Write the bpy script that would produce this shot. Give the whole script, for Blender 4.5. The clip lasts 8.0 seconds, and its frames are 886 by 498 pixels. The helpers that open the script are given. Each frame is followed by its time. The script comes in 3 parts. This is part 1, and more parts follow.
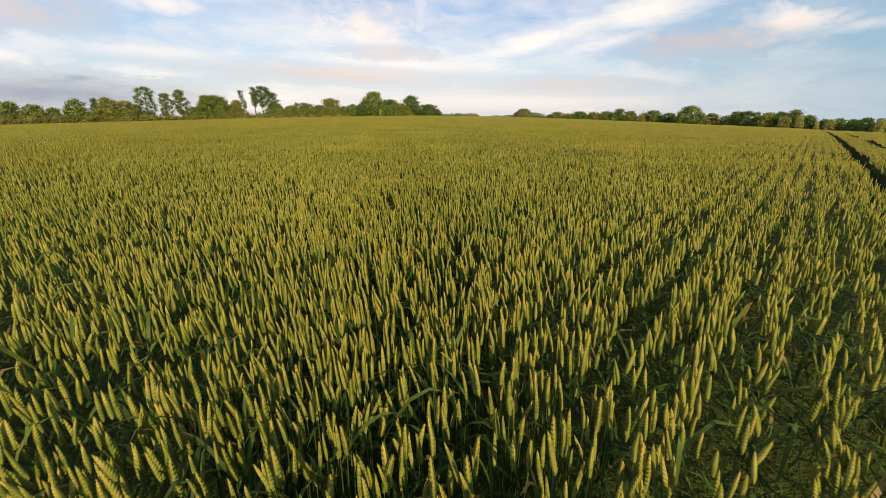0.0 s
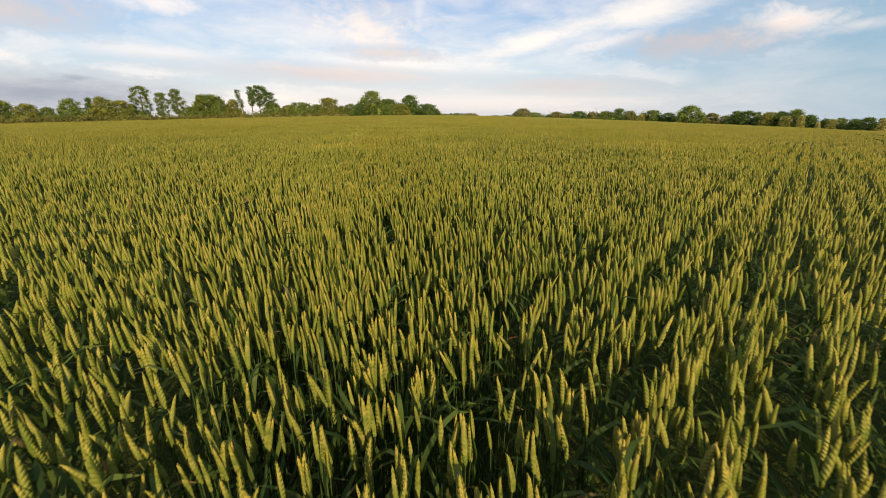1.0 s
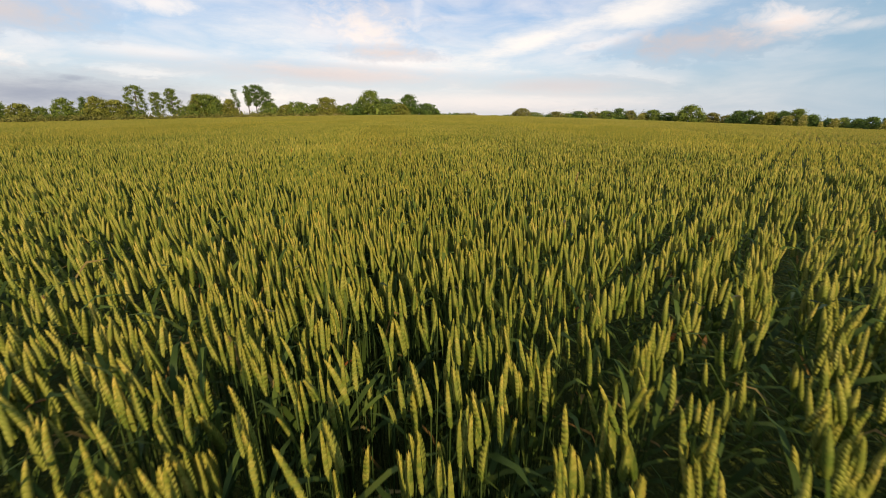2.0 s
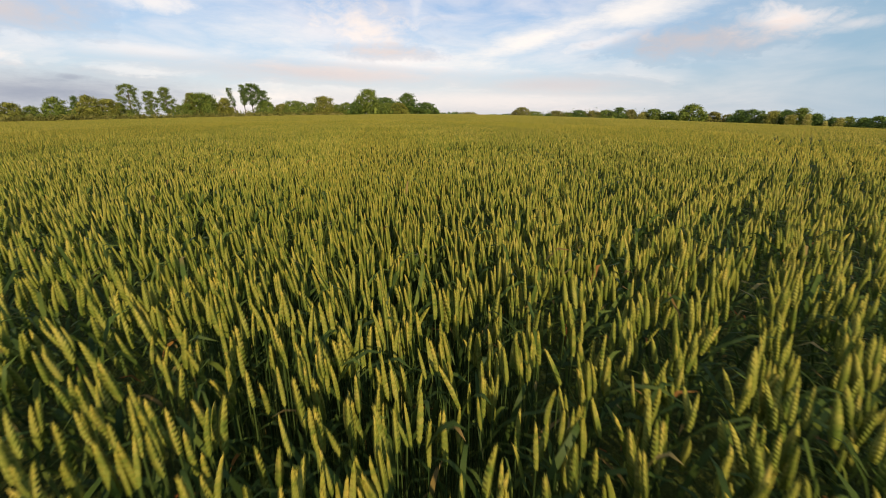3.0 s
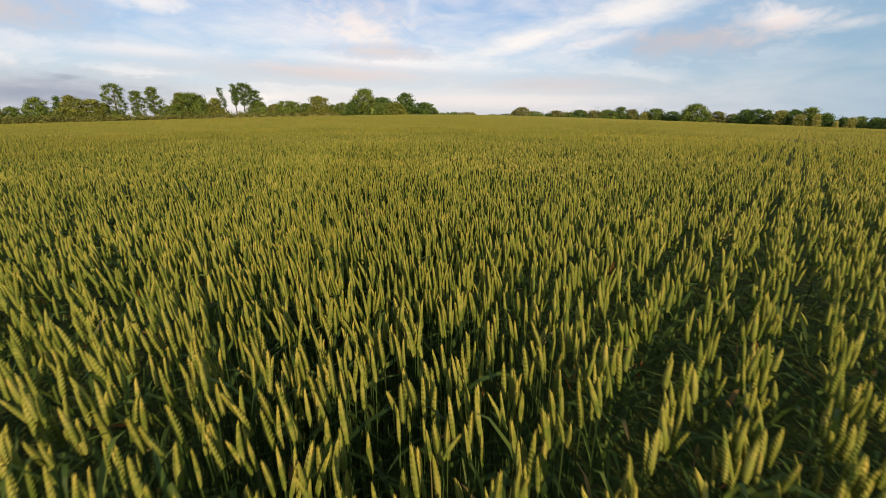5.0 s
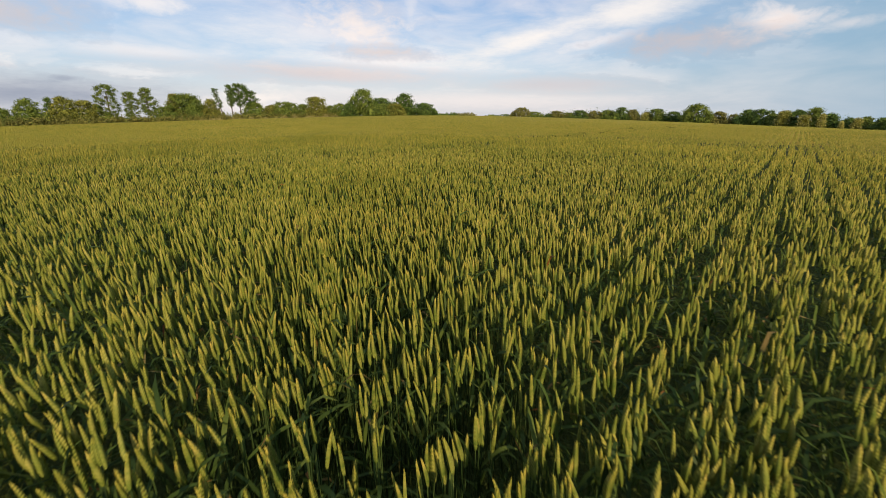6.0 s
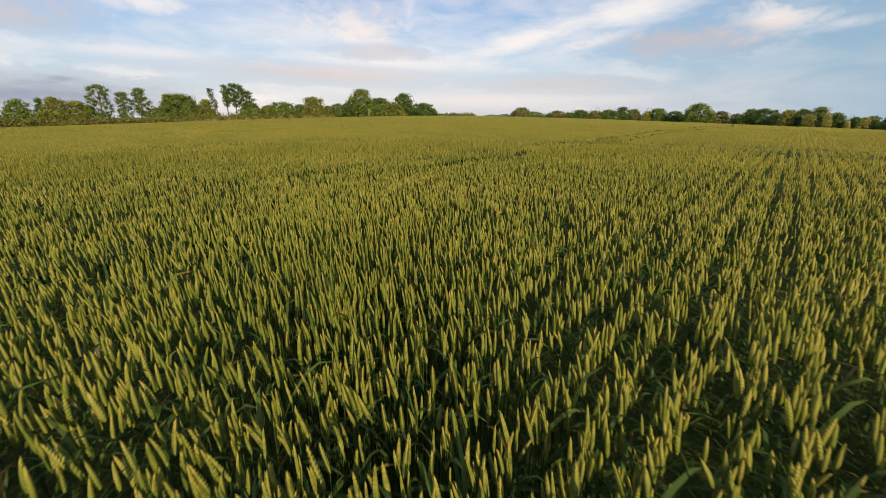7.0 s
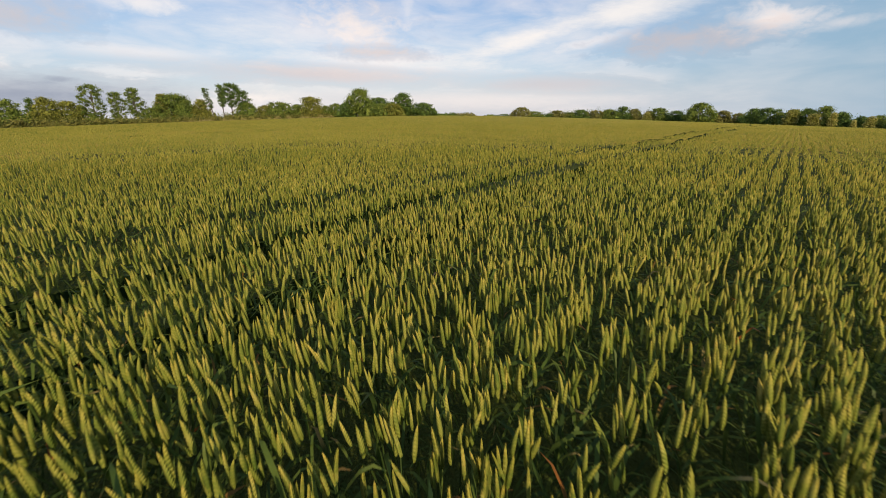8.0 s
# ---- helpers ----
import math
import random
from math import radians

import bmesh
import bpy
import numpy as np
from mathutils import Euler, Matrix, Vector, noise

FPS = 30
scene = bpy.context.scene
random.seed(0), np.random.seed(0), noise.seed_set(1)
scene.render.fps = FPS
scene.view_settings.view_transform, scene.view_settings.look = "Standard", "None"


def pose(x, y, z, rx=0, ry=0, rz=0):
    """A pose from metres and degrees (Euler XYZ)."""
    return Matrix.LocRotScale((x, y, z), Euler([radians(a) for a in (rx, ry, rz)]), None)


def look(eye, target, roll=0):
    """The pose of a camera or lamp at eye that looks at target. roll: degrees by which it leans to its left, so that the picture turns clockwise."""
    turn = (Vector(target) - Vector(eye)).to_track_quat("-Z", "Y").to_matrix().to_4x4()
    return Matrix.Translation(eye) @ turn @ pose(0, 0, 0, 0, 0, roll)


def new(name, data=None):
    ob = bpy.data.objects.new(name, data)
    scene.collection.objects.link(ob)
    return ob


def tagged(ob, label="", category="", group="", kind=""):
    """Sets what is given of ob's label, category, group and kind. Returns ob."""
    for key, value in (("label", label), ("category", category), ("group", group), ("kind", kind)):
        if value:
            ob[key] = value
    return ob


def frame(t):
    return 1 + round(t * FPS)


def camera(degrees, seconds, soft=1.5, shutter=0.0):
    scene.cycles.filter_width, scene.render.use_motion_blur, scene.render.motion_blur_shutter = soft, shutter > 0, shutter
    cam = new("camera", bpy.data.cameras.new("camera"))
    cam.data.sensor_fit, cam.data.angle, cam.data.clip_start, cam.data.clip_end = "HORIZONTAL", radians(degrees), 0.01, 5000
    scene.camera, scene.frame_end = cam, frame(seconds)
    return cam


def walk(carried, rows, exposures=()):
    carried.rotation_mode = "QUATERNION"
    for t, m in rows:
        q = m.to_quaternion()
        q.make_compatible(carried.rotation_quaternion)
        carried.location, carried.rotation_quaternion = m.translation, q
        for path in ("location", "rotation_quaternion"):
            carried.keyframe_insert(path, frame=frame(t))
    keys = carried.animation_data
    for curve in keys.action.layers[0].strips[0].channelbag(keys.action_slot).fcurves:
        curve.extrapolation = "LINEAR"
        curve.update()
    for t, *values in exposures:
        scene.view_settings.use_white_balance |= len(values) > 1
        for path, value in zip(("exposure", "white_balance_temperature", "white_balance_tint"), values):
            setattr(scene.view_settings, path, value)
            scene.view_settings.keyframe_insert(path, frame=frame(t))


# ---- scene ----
cam = camera(94.0, 8.0, soft=0.55, shutter=0.08)
PATH = [
    (0, pose(-0.032, 0.250, 1.481, 71.78, -0.48, 0.75)),
    (0.5, pose(-0.100, 0.780, 1.434, 71.78, -0.48, 0.66)),
    (1, pose(-0.180, 1.400, 1.373, 71.78, -0.48, 0.56)),
    (1.5, pose(-0.269, 2.100, 1.316, 71.78, -0.47, 0.47)),
    (2, pose(-0.374, 2.922, 1.281, 71.78, -0.46, 0.38)),
    (3.5, pose(-0.780, 6.086, 1.302, 71.63, -0.44, 0.09)),
    (4, pose(-0.926, 7.207, 1.322, 71.63, -0.43, 0.00)),
    (4.5, pose(-1.078, 8.323, 1.362, 71.63, -0.40, -0.09)),
    (6, pose(-1.561, 11.639, 1.537, 71.69, -0.27, -0.38)),
    (6.5, pose(-1.732, 12.734, 1.571, 71.69, -0.22, -0.47)),
    (7, pose(-1.904, 13.824, 1.580, 71.69, -0.17, -0.56)),
    (7.5, pose(-2.076, 14.910, 1.569, 71.69, -0.12, -0.66)),
    (8, pose(-2.247, 15.991, 1.548, 71.69, -0.08, -0.75)),
]
walk(cam, PATH, exposures=[(0.0, 0.06, 6930, 10), (4.0, -0.02, 6720, 10), (8.0, -0.10, 6600, 10)])

# ---- sky, sun, exposure ----
SUN_AZ, SUN_EL = 164.0, 23.0          # degrees clockwise from +y, and above the horizon
sun = new("sun", bpy.data.lights.new("sun", "SUN"))
sun.data.energy, sun.data.angle, sun.data.color = 4.7, radians(0.6), (1.0, 0.82, 0.52)
sd = Vector((math.sin(radians(SUN_AZ)) * math.cos(radians(SUN_EL)), math.cos(radians(SUN_AZ)) * math.cos(radians(SUN_EL)), math.sin(radians(SUN_EL))))
sun.matrix_world = look(sd * 300, (0, 0, 0))


class Nodes:
    """A short way to write node trees."""

    def __init__(self, tree):
        self.t = tree
        tree.nodes.clear()

    def add(self, kind, *links):
        n = self.t.nodes.new(kind)
        for i, v in enumerate(links):
            self.put(n, i, v)
        return n

    def span(self, value, a, b, c, d, smooth=False):
        """value, as it goes from a to b, mapped to c to d."""
        n = self.add("ShaderNodeMapRange", value, a, b, c, d)
        if smooth:
            n.interpolation_type = "SMOOTHSTEP"
        return n.outputs[0]

    def put(self, n, i, v):
        if v is None:
            return
        sock = n.inputs[i]
        if isinstance(v, bpy.types.NodeSocket):
            self.t.links.new(v, sock)
        else:
            sock.default_value = v

    def math(self, op, a, b=None, c=None):
        n = self.add("ShaderNodeMath", a, b, c)
        n.operation = op
        return n.outputs[0]

    def mix(self, f, a, b, blend="MIX"):
        n = self.add("ShaderNodeMix")
        n.data_type, n.blend_type = "RGBA", blend
        self.put(n, 0, f)
        self.put(n, 6, a)
        self.put(n, 7, b)
        return n.outputs[2]

    def ramp(self, f, stops):
        n = self.add("ShaderNodeValToRGB", f)
        e = n.color_ramp.elements
        while len(e) < len(stops):
            e.new(0.5)
        for el, (p, c) in zip(e, stops):
            el.position, el.color = p, (*c, 1) if len(c) == 3 else c
        return n.outputs[0]

    def noise(self, vec, scale, detail=4.0, rough=0.5, distort=0.0):
        n = self.add("ShaderNodeTexNoise")
        if vec is not None:
            self.put(n, "Vector", vec)
        for k, v in (("Scale", scale), ("Detail", detail), ("Roughness", rough), ("Distortion", distort)):
            n.inputs[k].default_value = v
        return n.outputs[0]


# Clouds: azimuth, elevation, half length, half height, slant, cover, brightness (0 grey underside, 1 sunlit)
CLOUDS = [
    (12.0, 8.8, 11.0, 1.5, 0.22, 0.85, 0.95), (22.5, 11.2, 8.0, 1.8, 0.17, 0.8, 0.95), (19.0, 8.0, 6.0, 0.8, 0.20, 0.6, 0.85), (35.7, 8.9, 4.2, 1.4, -0.05, 1.0, 0.74),
    (28.8, 7.6, 6.9, 1.6, 0.05, 1.0, 0.22), (14.6, 3.3, 9.0, 1.0, 0.0, 0.75, 0.35), (-10.5, 9.6, 6.9, 2.9, -0.14, 0.95, 0.56),
    (-6.8, 7.0, 6.0, 0.8, -0.03, 1.0, 0.26), (-43.5, 8.4, 6.0, 1.7, 0.0, 0.9, 0.3), (-45.5, 4.6, 2.4, 0.9, 0.0, 0.85, 0.85),
    (-32.0, 5.9, 10.0, 1.0, -0.04, 0.6, 0.8), (-14.0, 4.5, 16.0, 1.1, -0.02, 1.0, 0.34), (-43.0, 1.6, 11.0, 1.7, 0.0, 1.0, 0.0), (-39.8, 3.0, 1.6, 0.4, 0.0, 0.8, 0.0),
]
CLOUDS_2 = [
    (-3.6, 11.5, 0.9, 2.4, 0.0, 0.45, 0.9), (-22.0, 1.6, 5.0, 1.0, 0.0, 0.7, 0.9), (-31.5, 10.6, 4.0, 1.0, 0.0, 0.7, 0.9),
    (41.5, 8.0, 2.8, 0.5, 0.1, 0.45, 0.7), (-6.0, 6.0, 16.0, 2.2, 0.0, 0.75, 0.9), (-16.0, 9.0, 12.0, 2.4, 0.0, 0.6, 0.95), (5.0, 1.5, 22.0, 1.2, 0.0, 0.6, 0.7),
]
world = bpy.data.worlds.new("world")
scene.world = world
world.use_nodes = True
N = Nodes(world.node_tree)
sky = N.add("ShaderNodeTexSky")
sky.sky_type, sky.sun_disc, sky.altitude = "NISHITA", False, 50
sky.sun_elevation, sky.sun_rotation = radians(SUN_EL), radians(SUN_AZ)
sky.air_density, sky.dust_density, sky.ozone_density = 1.0, 1.6, 2.0
way = N.add("ShaderNodeTexCoord").outputs["Generated"]
xyz = N.add("ShaderNodeSeparateXYZ", way)
az = N.math("MULTIPLY", N.math("ARCTAN2", xyz.outputs[0], xyz.outputs[1]), 57.2958)
el = N.math("MULTIPLY", N.math("ARCSINE", xyz.outputs[2]), 57.2958)
flat = N.add("ShaderNodeCombineXYZ", N.math("MULTIPLY", az, 0.06), N.math("MULTIPLY", el, 0.22), 0.0).outputs[0]
soft = N.noise(flat, 1.6, 6.0, 0.55, 0.4)
fine = N.noise(flat, 5.0, 6.0, 0.6, 0.3)
finer = N.noise(flat, 15.0, 6.0, 0.65, 0.2)
wob = N.math("ADD", N.math("MULTIPLY", N.math("SUBTRACT", soft, 0.5), 2.4), N.math("MULTIPLY", N.math("SUBTRACT", fine, 0.5), 1.6))
wob = N.math("MULTIPLY_ADD", N.math("SUBTRACT", finer, 0.5), 0.9, wob)
# heaped clouds are lumpier than the drawn-out ones
lumps = N.noise(N.add("ShaderNodeCombineXYZ", N.math("MULTIPLY", az, 0.16), N.math("MULTIPLY", el, 0.30), 3.0).outputs[0], 2.2, 7.0, 0.6, 0.3)
heap = N.math("MULTIPLY", N.math("SUBTRACT", lumps, 0.5), 5.0)
# thin high veil over the whole sky, thicker towards the horizon
cover = N.math("MULTIPLY_ADD", N.math("SUBTRACT", soft, 0.36), 1.6, 0.0)
cover = N.math("MINIMUM", N.math("MAXIMUM", cover, 0.0), 0.55)
cover = N.math("MULTIPLY", cover, N.span(az, 12.0, 48.0, 1.0, 0.25))
bsum = N.math("MULTIPLY", cover, 0.8)
wsum = cover
for a0, e0, sa, se, slant, amount, b in CLOUDS + CLOUDS_2:
    da = N.math("SUBTRACT", az, a0)
    de = N.math("SUBTRACT", N.math("SUBTRACT", el, e0), N.math("MULTIPLY", da, slant))
    u, v = N.math("DIVIDE", da, sa), N.math("DIVIDE", de, se)
    r = N.math("SQRT", N.math("ADD", N.math("MULTIPLY", u, u), N.math("MULTIPLY", v, v)))
    m = N.span(N.math("ADD", r, N.math("MULTIPLY", heap if sa < 7 else wob, 0.5)), 1.6, -0.1, 0.0, amount, True)
    cover = N.math("MAXIMUM", cover, m)
    m3 = N.math("MULTIPLY", m, 9.0 if b < 0.4 else 4.0)
    bsum = N.math("MULTIPLY_ADD", m3, b, bsum)
    wsum = N.math("ADD", wsum, m3)
lit = N.math("DIVIDE", bsum, N.math("ADD", wsum, 0.001))
cloud = N.ramp(lit, [(0.0, (3.0, 3.4, 4.3)), (0.45, (6.9, 6.25, 6.25)), (0.8, (9.4, 8.5, 8.1)), (1.0, (9.6, 8.9, 8.2))])
haze = N.span(el, 0.0, 7.0, 0.45, 0.0, True)
blue = N.mix(N.span(el, 0.0, 22.0, 0.0, 1.0), (5.6, 7.2, 9.0, 1), (1.6, 3.3, 7.6, 1))
base = N.mix(0.5, sky.outputs[0], blue)
base = N.mix(haze, base, (8.2, 7.4, 7.4, 1))
base = N.mix(N.span(az, 15.0, 52.0, 0.0, 0.9), base, (2.45, 4.0, 5.3, 1))
up = N.span(el, -1.0, 0.0, 0.0, 1.0)
whole = N.mix(N.math("MULTIPLY", cover, up), base, cloud)
bg = N.add("ShaderNodeBackground", whole, 0.119)
N.add("ShaderNodeOutputWorld", bg.outputs[0])

# ---- materials ----


def material(name, build, rough=0.7):
    m = bpy.data.materials.new(name)
    m.use_nodes = True
    n = Nodes(m.node_tree)
    shader = n.add("ShaderNodeBsdfPrincipled")
    shader.inputs["Roughness"].default_value = rough
    shader.inputs["Specular IOR Level"].default_value = 0.12
    out = n.add("ShaderNodeOutputMaterial", shader.outputs[0])
    build(n, shader, out)
    return m


def see_through(n, shader, out, colour, share):
    """Some of the light comes through a leaf."""
    thin = n.add("ShaderNodeBsdfTranslucent")
    n.put(thin, 0, colour)
    both = n.add("ShaderNodeMixShader", share, shader.outputs[0], thin.outputs[0])
    n.put(out, 0, both.outputs[0])


def bump(n, shader, height, strength, distance):
    b = n.add("ShaderNodeBump")
    b.inputs["Strength"].default_value, b.inputs["Distance"].default_value = strength, distance
    n.put(b, "Height", height)
    n.put(shader, "Normal", b.outputs[0])


def object_coords(n):
    return n.add("ShaderNodeTexCoord").outputs["Object"]


def ear_build(n, shader, out):
    geo = n.add("ShaderNodeNewGeometry")
    rnd, co = geo.outputs["Random Per Island"], geo.outputs["Position"]
    each = n.math("MULTIPLY_ADD", n.math("SUBTRACT", n.noise(co, 28.0, 1.0), 0.5), 1.6, 0.5)
    spot = n.math("SUBTRACT", n.noise(co, 0.7, 3.0), 0.5)
    f = n.math("ADD", n.math("MULTIPLY_ADD", spot, 0.7, each), n.math("MULTIPLY", n.math("SUBTRACT", rnd, 0.5), 0.5))
    col = n.ramp(f, [(0.0, (0.128, 0.166, 0.029)), (0.45, (0.252, 0.254, 0.047)), (0.8, (0.345, 0.315, 0.070)), (1.0, (0.42, 0.350, 0.086))])
    # glumes: two columns of scales that overlap upwards and outwards, green at their foot and straw at the tip, with
    # shade painted into the grooves
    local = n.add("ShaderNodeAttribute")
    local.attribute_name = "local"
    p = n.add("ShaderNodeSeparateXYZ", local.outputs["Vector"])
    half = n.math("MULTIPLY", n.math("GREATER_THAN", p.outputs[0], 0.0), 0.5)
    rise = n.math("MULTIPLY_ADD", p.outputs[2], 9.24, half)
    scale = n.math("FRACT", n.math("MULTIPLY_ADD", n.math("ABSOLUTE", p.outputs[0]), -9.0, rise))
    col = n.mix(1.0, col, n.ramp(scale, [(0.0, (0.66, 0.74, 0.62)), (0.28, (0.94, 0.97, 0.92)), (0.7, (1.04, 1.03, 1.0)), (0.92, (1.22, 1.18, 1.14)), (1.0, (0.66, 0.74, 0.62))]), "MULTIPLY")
    # ears ripen from the tip down; tips are also painted brighter, as if sunlit
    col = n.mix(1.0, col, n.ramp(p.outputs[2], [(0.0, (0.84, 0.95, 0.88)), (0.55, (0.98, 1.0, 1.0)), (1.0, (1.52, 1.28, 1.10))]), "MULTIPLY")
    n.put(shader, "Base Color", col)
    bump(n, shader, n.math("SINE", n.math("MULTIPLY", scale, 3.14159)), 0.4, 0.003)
    see_through(n, shader, out, col, 0.22)


def blade_build(n, shader, out):
    rnd = n.add("ShaderNodeNewGeometry").outputs["Random Per Island"]
    col = n.ramp(rnd, [(0.0, (0.034, 0.060, 0.015)), (0.6, (0.098, 0.148, 0.031)), (1.0, (0.166, 0.208, 0.042))])
    streak = n.noise(object_coords(n), 60.0, 3.0)
    col = n.mix(0.4, col, n.ramp(streak, [(0.3, (0.6, 0.6, 0.6)), (0.7, (1.0, 1.0, 1.0))]), "MULTIPLY")
    local = n.add("ShaderNodeAttribute")
    local.attribute_name = "local"
    along = n.add("ShaderNodeSeparateXYZ", local.outputs["Vector"]).outputs[0]
    # some tips have dried, a few leaves nearly to their foot
    other = n.math("FRACT", n.math("MULTIPLY", rnd, 37.0))
    dried = n.span(n.math("ADD", along, n.math("POWER", other, 14.0)), 1.08, 1.30, 0.0, 1.0, True)
    straw = n.ramp(n.math("FRACT", n.math("MULTIPLY", rnd, 91.0)), [(0.0, (0.22, 0.12, 0.03)), (0.6, (0.34, 0.26, 0.09)), (0.85, (0.32, 0.13, 0.03)), (1.0, (0.28, 0.08, 0.025))])
    col = n.mix(dried, col, straw)
    n.put(shader, "Base Color", col)
    see_through(n, shader, out, col, 0.38)


def leaf_build(dark, mid, dry, share=0.3):
    def build(n, shader, out):
        rnd = n.add("ShaderNodeNewGeometry").outputs["Random Per Island"]
        col = n.ramp(rnd, [(0.0, dark), (0.6, mid), (0.991, mid), (0.993, dry), (1.0, dry)])
        n.put(shader, "Base Color", col)
        see_through(n, shader, out, col, share)
    return build


def crop_build(n, shader, out):
    """Lower leaves near the line, darkened to stand for shade between the ears; closed and ripening crop farther off,
    in patches where they meet.
    """
    co = object_coords(n)
    big = n.noise(co, 0.09, 4.0)
    mid = n.noise(co, 1.3, 4.0, 0.6)
    fine = n.noise(co, 14.0, 4.0, 0.7)
    f = n.math("ADD", n.math("MULTIPLY", big, 0.35), n.math("ADD", n.math("MULTIPLY", mid, 0.3), n.math("MULTIPLY", fine, 0.35)))
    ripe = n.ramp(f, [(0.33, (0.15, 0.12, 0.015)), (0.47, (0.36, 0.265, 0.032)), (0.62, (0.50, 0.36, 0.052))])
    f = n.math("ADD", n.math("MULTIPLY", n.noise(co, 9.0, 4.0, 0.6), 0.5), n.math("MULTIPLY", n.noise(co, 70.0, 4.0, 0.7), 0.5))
    # dark leaf green, deepened further to paint in the black gaps below the ears
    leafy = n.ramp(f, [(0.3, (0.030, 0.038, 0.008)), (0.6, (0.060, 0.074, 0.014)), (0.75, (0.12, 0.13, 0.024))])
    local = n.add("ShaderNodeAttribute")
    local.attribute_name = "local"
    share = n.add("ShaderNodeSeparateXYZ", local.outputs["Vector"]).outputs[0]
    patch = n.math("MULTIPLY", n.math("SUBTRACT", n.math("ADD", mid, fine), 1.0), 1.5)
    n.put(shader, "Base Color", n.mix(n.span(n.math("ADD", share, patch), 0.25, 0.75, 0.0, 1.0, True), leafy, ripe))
    bump(n, shader, n.math("ADD", fine, n.math("MULTIPLY", mid, 0.8)), 0.8, 0.08)


def soil_build(n, shader, out):
    co = object_coords(n)
    f = n.math("ADD", n.math("MULTIPLY", n.noise(co, 3.0, 5.0), 0.5), n.math("MULTIPLY", n.noise(co, 40.0, 5.0, 0.7), 0.5))
    n.put(shader, "Base Color", n.ramp(f, [(0.3, (0.022, 0.017, 0.011)), (0.7, (0.075, 0.055, 0.035))]))
    bump(n, shader, f, 1.0, 0.05)


def grass_build(n, shader, out):
    co = object_coords(n)
    f = n.math("ADD", n.math("MULTIPLY", n.noise(co, 0.05, 5.0), 0.5), n.math("MULTIPLY", n.noise(co, 2.5, 5.0, 0.7), 0.5))
    n.put(shader, "Base Color", n.ramp(f, [(0.3, (0.04, 0.065, 0.018)), (0.7, (0.12, 0.14, 0.045))]))
    bump(n, shader, f, 0.8, 0.1)


def bark_build(n, shader, out):
    co = object_coords(n)
    f = n.noise(co, 7.0, 5.0, 0.7)
    n.put(shader, "Base Color", n.ramp(f, [(0.3, (0.05, 0.038, 0.028)), (0.7, (0.17, 0.13, 0.095))]))
    bump(n, shader, f, 1.0, 0.04)


def foliage_build(dark, light):
    def build(n, shader, out):
        rnd = n.add("ShaderNodeNewGeometry").outputs["Random Per Island"]
        patch = n.noise(object_coords(n), 0.9, 3.0)
        col = n.ramp(n.math("MULTIPLY_ADD", n.math("SUBTRACT", patch, 0.5), 1.2, rnd), [(0.0, dark), (1.0, light)])
        n.put(shader, "Base Color", col)
        see_through(n, shader, out, col, 0.3)
    return build


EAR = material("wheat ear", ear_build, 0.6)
BLADE = material("wheat blade", blade_build, 0.45)
STEM = material("wheat stem", leaf_build((0.03, 0.055, 0.015), (0.06, 0.09, 0.025), (0.16, 0.13, 0.04), 0.1), 0.5)
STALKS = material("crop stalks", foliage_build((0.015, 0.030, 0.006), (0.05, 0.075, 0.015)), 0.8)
CROP = material("distant crop", crop_build, 0.8)
SOIL = material("dry soil", soil_build, 0.95)
GRASS = material("meadow", grass_build, 0.9)
BARK = material("bark", bark_build, 0.9)
GREEN = material("green foliage", foliage_build((0.070, 0.110, 0.022), (0.240, 0.290, 0.060)), 0.6)
DARK_GREEN = material("dark green foliage", foliage_build((0.044, 0.086, 0.022), (0.165, 0.235, 0.052)), 0.6)
OLIVE = material("olive foliage", foliage_build((0.110, 0.122, 0.026), (0.32, 0.315, 0.066)), 0.6)
HEDGE = material("hedge foliage", foliage_build((0.110, 0.112, 0.034), (0.29, 0.27, 0.075)), 0.7)
BLOSSOM = material("cream blossom", foliage_build((0.34, 0.31, 0.08), (0.56, 0.50, 0.17)), 0.7)
STRAW = material("dry grass", foliage_build((0.20, 0.17, 0.06), (0.42, 0.36, 0.15)), 0.8)

# ---- helpers for meshes ----


def mesh_of(name, verts, *faces):
    """A mesh from arrays: verts (n, 3) and any number of face arrays (m, corners)."""
    me = bpy.data.meshes.new(name)
    faces = [np.asarray(f, np.int32) for f in faces if len(f)]
    sizes = np.concatenate([np.full(len(f), f.shape[1], np.int32) for f in faces])
    loops = np.concatenate([f.ravel() for f in faces])
    me.vertices.add(len(verts))
    me.vertices.foreach_set("co", np.asarray(verts, np.float32).ravel())
    me.loops.add(len(loops))
    me.loops.foreach_set("vertex_index", loops)
    me.polygons.add(len(sizes))
    me.polygons.foreach_set("loop_start", np.r_[0, np.cumsum(sizes)[:-1]].astype(np.int32))
    me.update(calc_edges=True)
    me.validate()
    return me


def keep_local(me, local):
    """Every corner remembers where it lies on its own ear or leaf, for the material."""
    me.attributes.new("local", "FLOAT_VECTOR", "POINT").data.foreach_set("vector", np.asarray(local, np.float32).ravel())


def mesh_joined(name, *pieces):
    """Pieces: (verts, [faces]) or (verts, [faces], local)."""
    v, f = joined(*[p[:2] for p in pieces])
    me = mesh_of(name, v, *f)
    if len(pieces[0]) > 2:
        keep_local(me, np.concatenate([p[2] for p in pieces]))
    return me


def part(name, me, mat, parent=None, label=""):
    me.materials.append(mat)
    ob = new(name, me)
    ob.parent = parent
    return tagged(ob, label=label)


